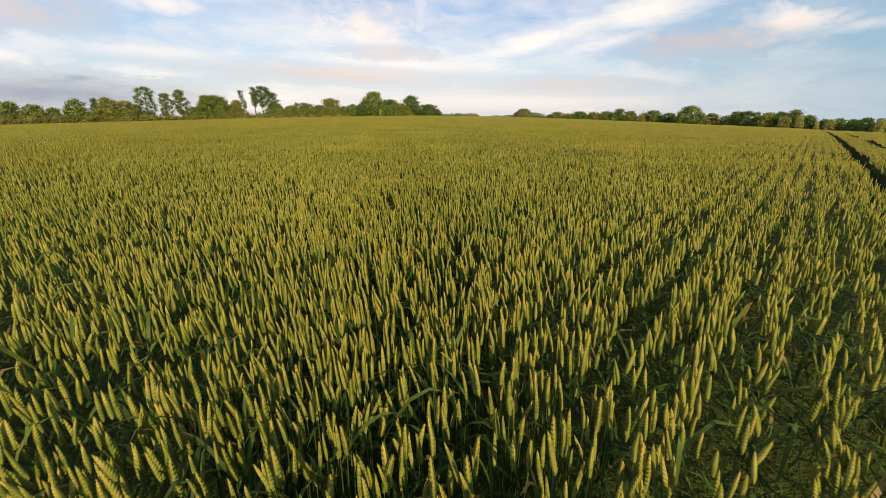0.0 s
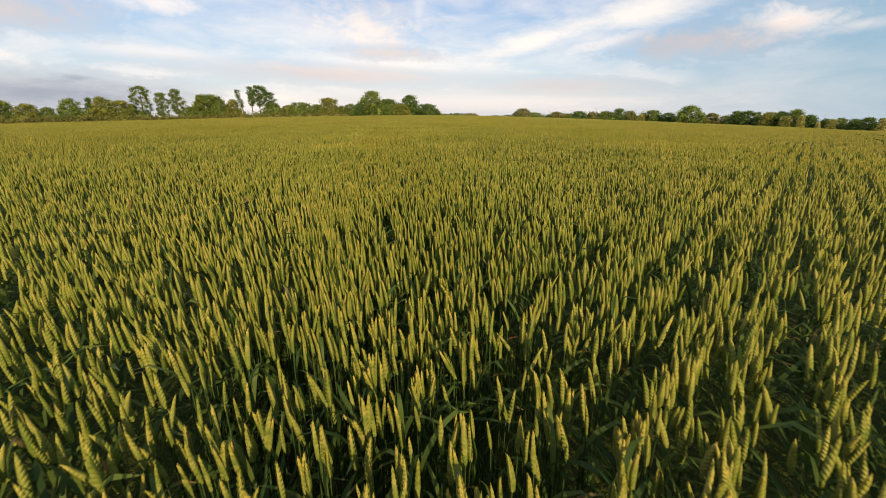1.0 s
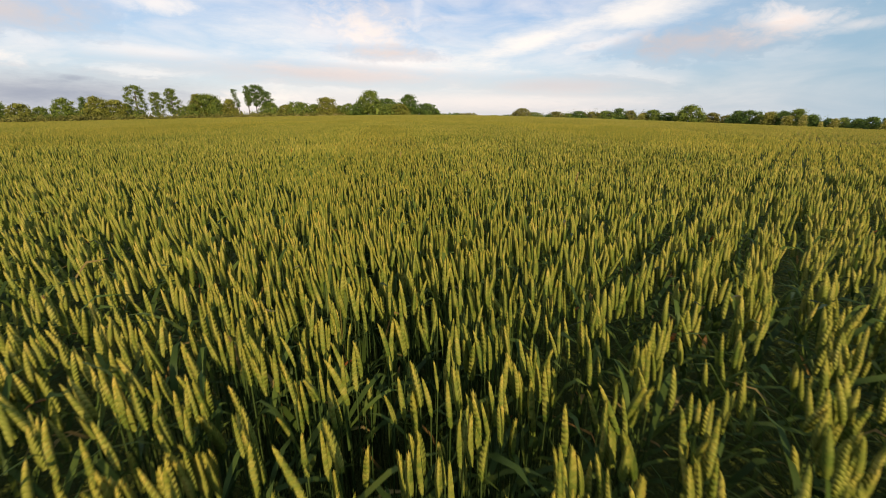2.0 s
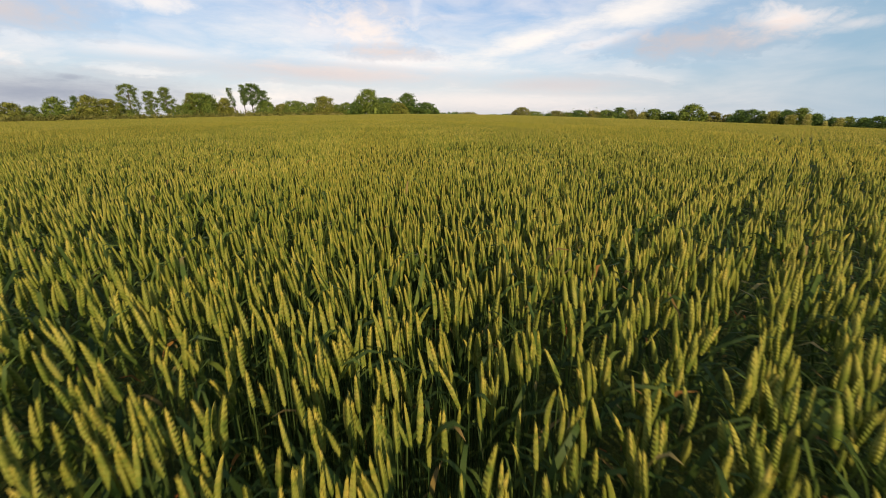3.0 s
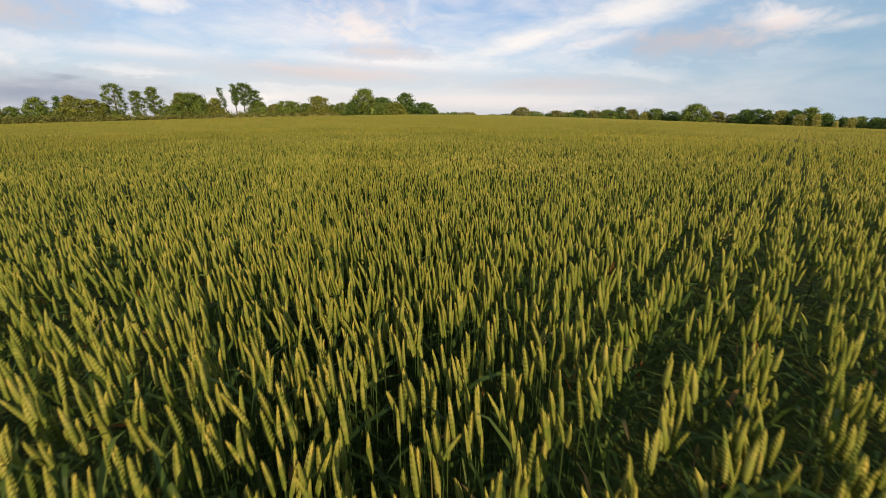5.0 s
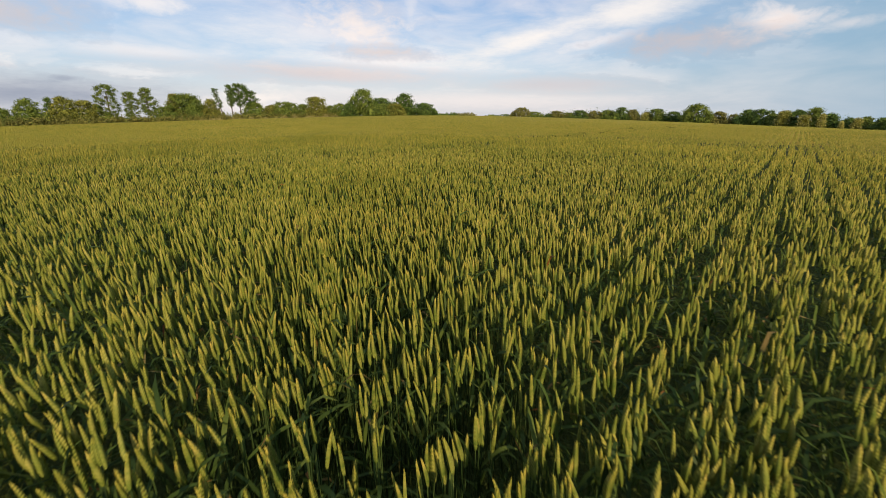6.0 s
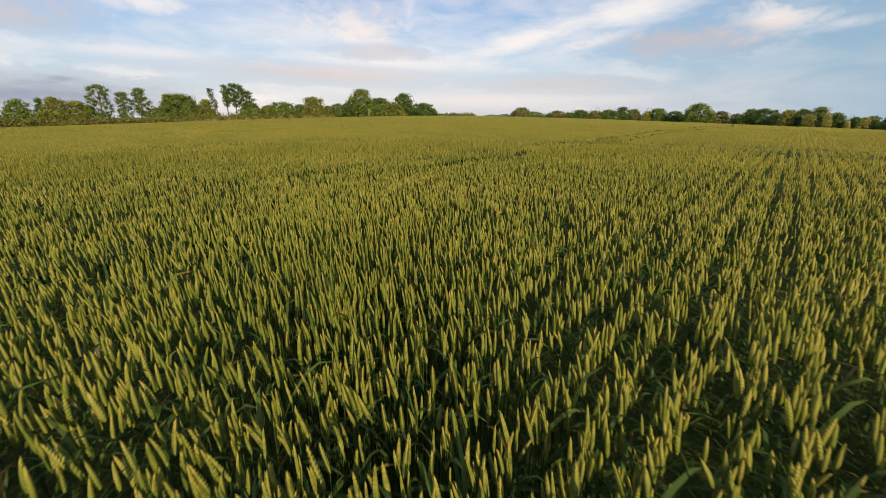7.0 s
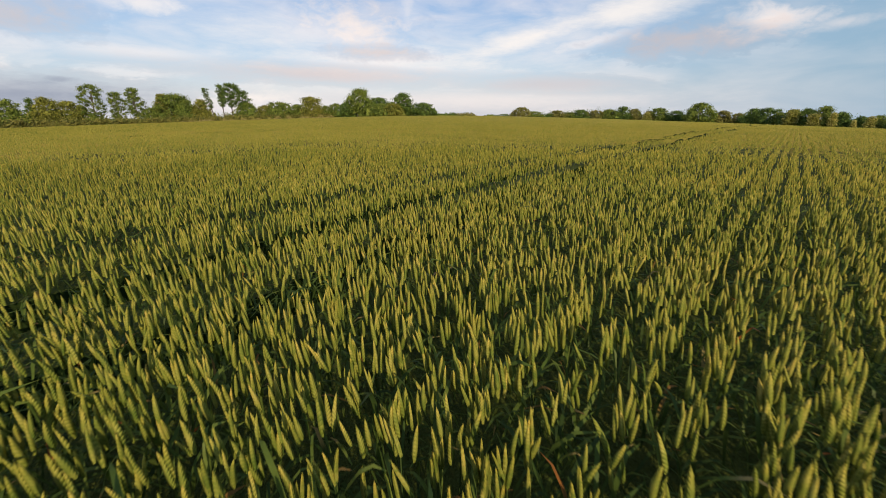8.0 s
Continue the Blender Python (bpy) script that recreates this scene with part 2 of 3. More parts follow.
def thing(name, at, label, category, group="", kind=""):
    ob = new(name)
    ob.location = at
    return tagged(ob, label, category, group, kind)


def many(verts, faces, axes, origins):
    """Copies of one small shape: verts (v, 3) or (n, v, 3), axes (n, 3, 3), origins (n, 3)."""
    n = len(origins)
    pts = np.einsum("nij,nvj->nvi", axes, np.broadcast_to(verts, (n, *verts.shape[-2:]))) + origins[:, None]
    v = pts.shape[1]
    step = (np.arange(n) * v)[:, None, None]
    return pts.reshape(-1, 3), [(f[None] + step).reshape(-1, f.shape[1]) for f in faces]


def joined(*pieces):
    """Several (verts, [faces]) put together."""
    verts, by, base = [], {}, 0
    for v, fs in pieces:
        verts.append(v)
        for f in fs:
            if len(f):
                by.setdefault(f.shape[1], []).append(f + base)
        base += len(v)
    return np.concatenate(verts), [np.concatenate(f) for f in by.values()]


def tube(a, b, ra, rb, sides=6):
    a, b = np.array(a, float), np.array(b, float)
    d = (b - a) / np.linalg.norm(b - a)
    u = np.cross(d, (0.3, 0.9, 0.1))
    u /= np.linalg.norm(u)
    w = np.cross(d, u)
    ang = np.arange(sides) * 2 * np.pi / sides
    ring = np.cos(ang)[:, None] * u + np.sin(ang)[:, None] * w
    i = np.arange(sides)
    j = (i + 1) % sides
    return np.concatenate([a + ra * ring, b + rb * ring]), [np.stack([i, j, j + sides, i + sides], 1), (i + sides)[None]]


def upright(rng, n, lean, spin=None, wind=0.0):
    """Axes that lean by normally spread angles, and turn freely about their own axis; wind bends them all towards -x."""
    tilt, way = np.abs(rng.normal(0, lean, n)), rng.uniform(0, 2 * np.pi, n)
    axis = np.stack([np.sin(tilt) * np.cos(way), np.sin(tilt) * np.sin(way), np.cos(tilt)], 1)
    axis[:, 0] -= wind
    axis /= np.linalg.norm(axis, axis=1, keepdims=True)
    turn = rng.uniform(0, 2 * np.pi, n) if spin is None else spin
    side = np.stack([np.cos(turn), np.sin(turn), np.zeros(n)], 1)
    side -= (side * axis).sum(1, keepdims=True) * axis
    side /= np.linalg.norm(side, axis=1, keepdims=True)
    return np.stack([side, np.cross(axis, side), axis], 2)


# ---- the lie of the land ----
ROW_AZ = radians(40.0)                    # drill rows run this far clockwise from +y
CA, SA = math.cos(ROW_AZ), math.sin(ROW_AZ)
CROP_TOP = 0.80
LINE_A, LINE_B = np.array((0.0, 0.2)), np.array((-2.25, 16.2))   # the strip of crop that is seen from close by
TRACKS = np.array([0.98 - 15.60 * k + side for k in range(-9, 10) for side in (-0.38, 0.38)])


def ground_z(x, y):
    """A broad, gently rounded ridge along y, steeper on its far right flank."""
    x, y = np.asarray(x, float), np.clip(y, -150.0, 420.0)
    a = np.where(x > 0, 0.0285, 0.0413) * (np.sqrt(np.square(x) + 784.0) - 28.0)
    flank = 1.72e-4 * np.square(np.clip(x, 0.0, 150.0))
    return -a / (1 + a / 40.0) - flank + 0.0056 * y - 4.9e-5 * y ** 2


def smooth_noise(x, y, size, seed):
    r = np.random.RandomState(seed)
    out = np.zeros_like(x, dtype=float)
    for _ in range(9):
        th, ph, k = r.uniform(0, 2 * np.pi), r.uniform(0, 2 * np.pi), 2 * np.pi / size * r.uniform(0.5, 1.6)
        out += np.sin(k * (x * np.cos(th) + y * np.sin(th)) + ph)
    return out / 3.0


def path_distance(x, y):
    d = LINE_B - LINE_A
    t = np.clip(((x - LINE_A[0]) * d[0] + (y - LINE_A[1]) * d[1]) / (d @ d), 0, 1)
    return np.hypot(x - LINE_A[0] - t * d[0], y - LINE_A[1] - t * d[1])


def track_gap(o):
    return np.abs(o[..., None] - TRACKS).min(-1)


EDGE_X = (-250, -97, -78, -63, -28, -24, -3, 1, 45, 75, 103, 112)
EDGE_Y = (5, 90.5, 110.5, 120.5, 134.5, 125, 125.5, 222, 226, 222, 210, 190)


def in_field(x, y):
    right = np.interp(y, (-300, 60, 116, 150, 190), (150, 128, 122.5, 118.5, 111.5))
    return (y < np.interp(x, EDGE_X, EDGE_Y)) & (x < right)


def crop_height(x, y):
    return CROP_TOP + 0.016 * smooth_noise(x, y, 2.2, 5) + 0.02 * smooth_noise(x, y, 9.0, 6)


# the ground: one sheet to the horizon
g = np.sinh(np.linspace(-6.2, 6.2, 111)) / math.sinh(6.2) * 2200
gx, gy = np.meshgrid(g, g + 20, indexing="ij")
i, j = np.meshgrid(np.arange(110), np.arange(110), indexing="ij")
q = (i * 111 + j).ravel()
ground = part("ground", mesh_of("ground", np.stack([gx, gy, ground_z(gx, gy) - 0.03 - 0.3 * in_field(gx, gy)], -1).reshape(-1, 3), np.stack([q, q + 111, q + 112, q + 1], 1)), GRASS)
tagged(ground, "rolling green farmland around the wheat field", "ground", kind="structure")

# bare soil of the field
gx, gy = np.meshgrid(np.linspace(-250, 130, 96), np.linspace(-120, 232, 89), indexing="ij")
i, j = np.meshgrid(np.arange(95), np.arange(88), indexing="ij")
q = (i * 89 + j).ravel()
quads = np.stack([q, q + 89, q + 90, q + 1], 1)
quads = quads[in_field(gx, gy).ravel()[quads].all(1)]
soil = part("soil", mesh_of("soil", np.stack([gx, gy, ground_z(gx, gy)], -1).reshape(-1, 3), quads), SOIL)
tagged(soil, "dry brown soil under the wheat crop", "soil", kind="structure")

# ---- the wheat ----
crop = thing("wheat_crop", (0, 0, 0), "dense green-gold ripening wheat standing in drilled rows", "wheat", kind="stuff")


def plants(rng, near, far, density, spread=0.025):
    """Plants in drilled rows at between near and far metres from the line; none in the wheel tracks."""
    gap = 0.145
    o0, o1 = -16 - far, 6 + far
    s0, s1 = -3 - far, 13 + far
    rows = np.arange(math.ceil(o0 / gap), math.floor(o1 / gap))
    per = max(1, int((s1 - s0) * density * gap))
    strength = np.random.RandomState(11).rand(20000)[rows + 10000]
    strength = 0.74 + 0.42 * strength
    pace, turn = 0.6 + 1.6 * np.random.RandomState(12).rand(20000)[rows + 10000], 6.3 * np.random.RandomState(13).rand(20000)[rows + 10000]
    o = np.repeat(rows * gap, per)
    s = rng.uniform(s0, s1, len(o))
    # a drill row wanders a little, thins out and closes up again
    keep = rng.rand(len(o)) < np.repeat(strength, per) + 0.14 * np.sin(s * np.repeat(pace, per) + np.repeat(turn, per))
    o, s = o[keep], s[keep]
    o = o + 0.012 * np.sin(s * 1.3 + o * 17.0) + rng.normal(0, spread, len(o))
    x, y = o * CA + s * SA, -o * SA + s * CA
    d = path_distance(x, y)
    ok = (d >= near) & (d < far) & (y > np.abs(x + 0.3) * 0.84 - 0.8) & (track_gap(o) > 0.125) & in_field(x, y)
    ok &= rng.rand(len(o)) < np.clip(0.93 + 0.24 * smooth_noise(x, y, 0.7, 8), 0.5, 1)
    return x[ok], y[ok]


def spindle(sides, rings):
    """A plainer ear, one long, for those farther from the line: rings of (height, half width), then a tip."""
    ang = np.arange(sides) * 2 * np.pi / sides
    v = [(r * math.cos(a), 0.8 * r * math.sin(a), z) for z, r in rings for a in ang] + [(0, 0, 1.0)]
    f = []
    for k in range(sides):
        m = (k + 1) % sides
        for b in range(0, sides * (len(rings) - 1), sides):
            f += [(b + k, b + m, b + sides + m), (b + k, b + sides + m, b + sides + k)]
        b = sides * (len(rings) - 1)
        f.append((b + k, b + m, len(v) - 1))
    return np.array(v), np.array(f)


def ear_shape(count):
    """An ear of wheat, one long: plump spikelets by turns on both sides, each a keeled scale that points up and outwards."""
    v, f = [], []
    for k in range(count):
        t = (k + 0.4) / count * 0.92
        g = float(np.interp(t, (0, 0.08, 0.3, 0.6, 0.92), (0.62, 0.9, 1.0, 0.86, 0.42)))
        e, side, n = 1.0 / count, 1 if k % 2 else -1, len(v)
        v += [(side * 0.068 * g, 0, t - 1.0 * e), (0, 0.068 * g, t + 0.2 * e), (0, -0.068 * g, t + 0.2 * e),
              (side * 0.088 * g, 0, t + 0.5 * e), (side * 0.078 * g, 0, t + 2.0 * e)]
        f += [(n, n + 3, n + 1), (n, n + 2, n + 3), (n + 3, n + 4, n + 1), (n + 3, n + 2, n + 4)]
        if side < 0:
            f[-4:] = [q[::-1] for q in f[-4:]]
    core, faces = spindle(4, ((0.0, 0.045), (0.42, 0.076), (0.86, 0.040)))
    f += [tuple(q) for q in faces + len(v)]
    return np.concatenate([np.array(v), core * (0.8, 1.08, 1.02)]), np.array(f)


def bent(shape, rng, n, most):
    """Copies of a shape along z, each curved a little to one side."""
    c, w = rng.uniform(0, most, n), rng.uniform(0, 2 * np.pi, n)
    v = np.broadcast_to(shape, (n, *shape.shape)).copy()
    z2 = v[:, :, 2] ** 2
    v[:, :, 0] += (c * np.cos(w))[:, None] * z2
    v[:, :, 1] += (c * np.sin(w))[:, None] * z2
    return v


def ears(rng, x, y, shape, faces, lean, fat=1.0):
    n = len(x)
    size = rng.normal(0.091, 0.011, n).clip(0.060, 0.118)
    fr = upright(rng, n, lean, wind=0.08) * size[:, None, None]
    fr[:, :, :2] *= rng.uniform(0.82, 1.12, n)[:, None, None] * fat
    top = ground_z(x, y) + crop_height(x, y) + 0.014 + rng.normal(0, 0.020, n) - np.abs(rng.normal(0, 0.024, n))
    at = np.stack([x, y, top - size], 1)
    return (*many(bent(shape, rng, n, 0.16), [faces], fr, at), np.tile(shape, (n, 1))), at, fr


def blade_shape(steps):
    """A leaf blade, one long, that rises and arches over; folded a little along its middle."""
    t = np.linspace(0, 1, steps)
    w = 0.029 * np.interp(t, (0, 0.15, 0.6, 0.9, 1), (0.5, 1, 0.9, 0.4, 0.02))
    out = 0.85 * t ** 1.15
    up = 0.75 * t - 0.42 * t ** 2.6
    v = [p for o, u, h in zip(out, up, w) for p in ((o, h, u), (o, -h, u - 0.4 * h))]
    f = [(2 * n, 2 * n + 1, 2 * n + 3, 2 * n + 2) for n in range(steps - 1)]
    return np.array(v), np.array(f)


def blades(rng, x, y, low, high, steps, length=(0.13, 0.25)):
    n = len(x)
    shape, faces = blade_shape(steps)
    v = np.broadcast_to(shape, (n, *shape.shape)).copy()
    v[:, :, 2] *= rng.uniform(0.5, 2.1, n)[:, None]
    v[:, :, 0] *= rng.uniform(0.35, 1.0, n)[:, None]
    fr = upright(rng, n, 0.2) * rng.uniform(*length, n)[:, None, None]
    local = np.repeat(np.linspace(0, 1, steps), 2)[:, None] * (1.0, 0.0, 0.0)
    return (*many(v, [faces], fr, np.stack([x, y, ground_z(x, y) + rng.uniform(low, high, n)], 1)), np.tile(local, (n, 1)))


rng = np.random.RandomState(4)
fine_ear, fine_faces = ear_shape(17)
mid_ear, mid_faces = spindle(4, ((0.0, 0.044), (0.18, 0.082), (0.5, 0.080), (0.82, 0.046)))
dart, dart_faces = spindle(3, ((0.12, 0.076), (0.70, 0.072)))
spike = np.array([(r * math.cos(a), 0.8 * r * math.sin(a), z) for z, r in ((0.25, 0.086), (1.0, 0.026)) for a in (0.0, 2.1, 4.2)])
spike_faces = np.array([(0, 1, 4), (0, 4, 3), (1, 2, 5), (1, 5, 4), (2, 0, 3), (2, 3, 5)])
peak, peak_faces = spindle(3, ((0.40, 0.10),))

ear_sets, blade_sets, stem_sets = [], [], []
x, y = plants(rng, 0.0, 0.52, 680)
made, at, fr = ears(rng, x, y, fine_ear, fine_faces, 0.15)
# the ears beside one stretch of the line are parts of their own; the others are joined
single = np.flatnonzero((path_distance(x, y) < 0.34) & (np.abs(y - 7.5) < 0.9))[:300]
joint = np.ones(len(x), bool)
joint[single] = False
ear_sets.append((made[0].reshape(len(x), -1, 3)[joint].reshape(-1, 3), [made[1][0][: joint.sum() * len(fine_faces)]], made[2][: joint.sum() * len(fine_ear)]))
variants = []
for k in range(8):
    me = mesh_of("wheat_ear", bent(fine_ear, np.random.RandomState(60 + k), 1, 0.16)[0], fine_faces)
    keep_local(me, fine_ear)
    me.materials.append(EAR)
    variants.append(me)
for k, n in enumerate(single):
    ob = new("wheat_ear", variants[k % 8])
    ob.parent = crop
    ob.matrix_basis = Matrix.Translation(at[n]) @ Matrix([list(row) for row in fr[n]]).to_4x4()
feet = np.stack([x, y, ground_z(x, y)], 1)
side = np.arange(3) * 2 * np.pi / 3
ring = np.stack([np.cos(side), np.sin(side), 0 * side], 1) * 0.0017
stem = np.concatenate([feet[:, None] + ring + rng.normal(0, 0.012, (len(x), 1, 3)) * (1, 1, 0), at[:, None] + ring + fr[:, None, :, 2] * 0.04], 1).reshape(-1, 3)
k = np.arange(3)
tri = np.stack([k, (k + 1) % 3, (k + 1) % 3 + 3, k + 3], 1)
stem_sets.append((stem, [(tri[None] + 6 * np.arange(len(x))[:, None, None]).reshape(-1, 4)]))
blade_sets.append(blades(rng, x, y, 0.46, 0.66, 5))
blade_sets.append(blades(rng, x[::2], y[::2], 0.25, 0.48, 3))
x, y = plants(rng, 0.52, 1.4, 670, 0.026)
ear_sets.append(ears(rng, x, y, mid_ear, mid_faces, 0.15)[0])
x, y = plants(rng, 0.52, 1.9, 680, 0.036)
blade_sets.append(blades(rng, x, y, 0.46, 0.66, 4))
x, y = plants(rng, 0.52, 1.9, 240, 0.036)
blade_sets.append(blades(rng, x, y, 0.25, 0.48, 3))
x, y = plants(rng, 1.4, 4.2, 640, 0.031)
ear_sets.append(ears(rng, x, y, dart, dart_faces, 0.15, 1.12)[0])
x, y = plants(rng, 1.9, 5.0, 460, 0.045)
blade_sets.append(blades(rng, x, y, 0.46, 0.65, 3))
x, y = plants(rng, 4.2, 8.5, 570, 0.030)
ear_sets.append(ears(rng, x, y, spike, spike_faces, 0.13, 1.12)[0])
x, y = plants(rng, 5.0, 9.0, 210, 0.040)
blade_sets.append(blades(rng, x, y, 0.52, 0.66, 2))
x, y = plants(rng, 8.5, 32.0, 310, 0.024)
thin = rng.rand(len(x)) < np.interp(path_distance(x, y), (8.5, 12, 18, 32), (1.0, 0.95, 0.55, 0.22))
x, y = x[thin], y[thin]
made = ears(rng, x, y, peak, peak_faces, 0.13, 1.42)[0]
ear_sets.append((*made[:2], made[2] * (1, 1, 0.6) + (0, 0, 0.4)))        # only their ripe tips stand clear; the sunlit tip colour brightens the far crop


def tufts(rng, near, far, count, wide, tall, half=0.85):
    """Clumps of ears for the far field, longer along the rows than across them, where single ears can no longer be told apart."""
    ang, r = rng.uniform(-half, half, count), np.sqrt(rng.uniform(near ** 2, far ** 2, count))
    x, y = r * np.sin(ang) - 1.0, r * np.cos(ang) + 4.0
    ok = in_field(x, y) & in_field(x - 0.6, y + 0.6) & (track_gap(x * CA - y * SA) > 0.10 + wide * 0.4) & (path_distance(x, y) > near - 4)
    if half > 3:
        ok &= y < np.abs(x + 0.3) * 0.84 - 0.8
    x, y = x[ok], y[ok]
    n = len(x)
    fr = upright(rng, n, 0.1, np.pi / 2 - ROW_AZ + rng.normal(0, 0.1, n)) * (tall * rng.uniform(0.7, 1.2, n))[:, None, None]
    fr[:, :, 0] *= 1.7 * wide / tall / 0.15
    fr[:, :, 1] *= 0.6 * wide / tall / 0.15
    top = ground_z(x, y) + crop_height(x, y) + rng.normal(0, 0.03, n)
    # clumps take only the brightened upper colour, painting the far field sunlit
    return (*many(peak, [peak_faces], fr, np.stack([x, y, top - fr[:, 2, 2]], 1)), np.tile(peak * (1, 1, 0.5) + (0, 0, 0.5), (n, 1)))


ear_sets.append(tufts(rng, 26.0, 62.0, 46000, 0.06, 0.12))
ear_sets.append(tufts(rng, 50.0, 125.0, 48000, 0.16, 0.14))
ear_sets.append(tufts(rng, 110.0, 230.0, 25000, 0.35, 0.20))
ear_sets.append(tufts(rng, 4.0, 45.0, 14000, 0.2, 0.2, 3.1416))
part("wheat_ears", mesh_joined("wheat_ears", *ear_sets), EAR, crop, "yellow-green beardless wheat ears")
part("wheat_leaves", mesh_joined("wheat_leaves", *blade_sets), BLADE, crop, "dark green arching wheat leaves")
part("wheat_stems", mesh_joined("wheat_stems", *stem_sets), STEM, crop, "thin green wheat stems")

# the closed crop farther off, a rough sheet just below the ears, cut by the wheel tracks
fine_o = np.concatenate([np.arange(-36, 26, 0.5), np.arange(-220, -36, 3.0), np.arange(26, 130, 3.0)])
fine_o = fine_o[track_gap(fine_o) > 0.3]
os_ = np.sort(np.concatenate([fine_o, TRACKS - 0.18, TRACKS + 0.18, TRACKS - 0.13, TRACKS + 0.13]))
ss = np.concatenate([np.arange(-20, 45, 0.5), 45 + np.cumsum(np.linspace(0.5, 3.5, 120))])
ss = np.concatenate([np.arange(-140, -20, 4.0), ss])
oo, s_ = np.meshgrid(os_, ss, indexing="ij")
xx, yy = oo * CA + s_ * SA, -oo * SA + s_ * CA
dd = path_distance(xx, yy)
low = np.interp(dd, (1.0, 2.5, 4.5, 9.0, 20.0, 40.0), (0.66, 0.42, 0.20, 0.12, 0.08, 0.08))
low = np.where((track_gap(oo) < 0.9) & (dd > 9), np.minimum(low, 0.10), low)
hh = crop_height(xx, yy) - low + 0.02 * smooth_noise(xx, yy, 1.1, 9)
hh = np.where((track_gap(oo) < 0.15) | ~in_field(xx, yy), 0.0, hh)
i, j = np.meshgrid(np.arange(len(os_) - 1), np.arange(len(ss) - 1), indexing="ij")
q, w = (i * len(ss) + j).ravel(), len(ss)
quads = np.stack([q, q + w, q + w + 1, q + 1], 1)
tops = np.stack([xx, yy, ground_z(xx, yy) + hh], -1).reshape(-1, 3)
near_track = track_gap(oo).ravel()[quads]
open_ = hh.ravel()[quads].max(1) > 0.05
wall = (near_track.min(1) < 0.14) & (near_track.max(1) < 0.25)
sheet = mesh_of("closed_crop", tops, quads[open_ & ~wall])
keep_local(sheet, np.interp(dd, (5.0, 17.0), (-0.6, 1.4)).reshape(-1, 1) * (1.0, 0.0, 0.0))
part("closed_crop", sheet, CROP, crop, "green-gold closed crop, dark green with painted shade among the stems")
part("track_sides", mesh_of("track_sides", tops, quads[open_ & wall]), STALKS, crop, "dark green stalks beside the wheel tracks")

# ---- hedges and trees ----


def leaves(rng, points, out, size):
    """Small leaf sprays: bent diamonds that roughly face outwards."""
    n = len(points)
    normal = out + rng.normal(0, 0.6, (n, 3))
    normal /= np.linalg.norm(normal, axis=1, keepdims=True)
    a = np.cross(normal, rng.normal(0, 1, (n, 3)))
    a /= np.linalg.norm(a, axis=1, keepdims=True)
    b = np.cross(normal, a)
    shape = np.array([(-0.5, 0, 0), (0, -0.32, 0.1), (0.6, 0, -0.05), (0, 0.32, 0.1)])
    fr = np.stack([a, b, normal], 2) * (size * rng.uniform(0.6, 1.4, n))[:, None, None]
    return many(shape, [np.array([(0, 1, 2), (0, 2, 3)])], fr, points)


def crown_of(rng, lobes, leaf, per, inner=0.55):
    """Leafy lobes (centre, radii); inner: how far out its large inner sprays reach."""
    pieces = []
    for c, r in lobes:
        c, r = np.array(c, float), np.array(r, float)
        d = rng.normal(0, 1, (30, 3))
        d /= np.linalg.norm(d, axis=1, keepdims=True)
        pieces.append(leaves(rng, c + d * r * rng.uniform(0.15, inner + 0.12, (30, 1)), d, 0.46 * float(r.mean())))
        n = int(per * (r[0] * r[1] + r[0] * r[2] + r[1] * r[2]) / 3 / leaf ** 2)
        d = rng.normal(0, 1, (n, 3))
        d /= np.linalg.norm(d, axis=1, keepdims=True)
        reach = rng.uniform(0.6, 1.03, (n, 1))
        pieces.append(leaves(rng, c + d * r * reach, d, leaf))
    return joined(*pieces)


def crown_lobes(rng, height, width, foot, shape, count, size, lean=0.0, full=0.9):
    """Leafy clumps set about an uneven outline: shape gives the half width from the foot of the crown to its top."""
    phase, lobes = rng.uniform(0, 2 * np.pi, 6), []
    for k in range(count):
        t = (k + rng.uniform(0.2, 0.8)) / count
        a = k * 2.4 + rng.uniform(-0.5, 0.5)
        r = size * rng.uniform(0.7, 1.25)
        rough = 1 + 0.16 * math.sin(2 * a + phase[0]) + 0.12 * math.sin(3 * a + 5 * t + phase[1]) + 0.10 * math.sin(9 * t + phase[2])
        reach = max(0.0, float(np.interp(t, *shape)) * width / 2 * rough * rng.uniform(0.62, full) - 0.4 * r)
        z = foot + (height - foot) * t
        lobes.append(((math.cos(a) * reach + lean * z, math.sin(a) * reach, min(z, height - 0.62 * r)), (r * 1.2, r * 1.1, r * 0.72)))
    return lobes


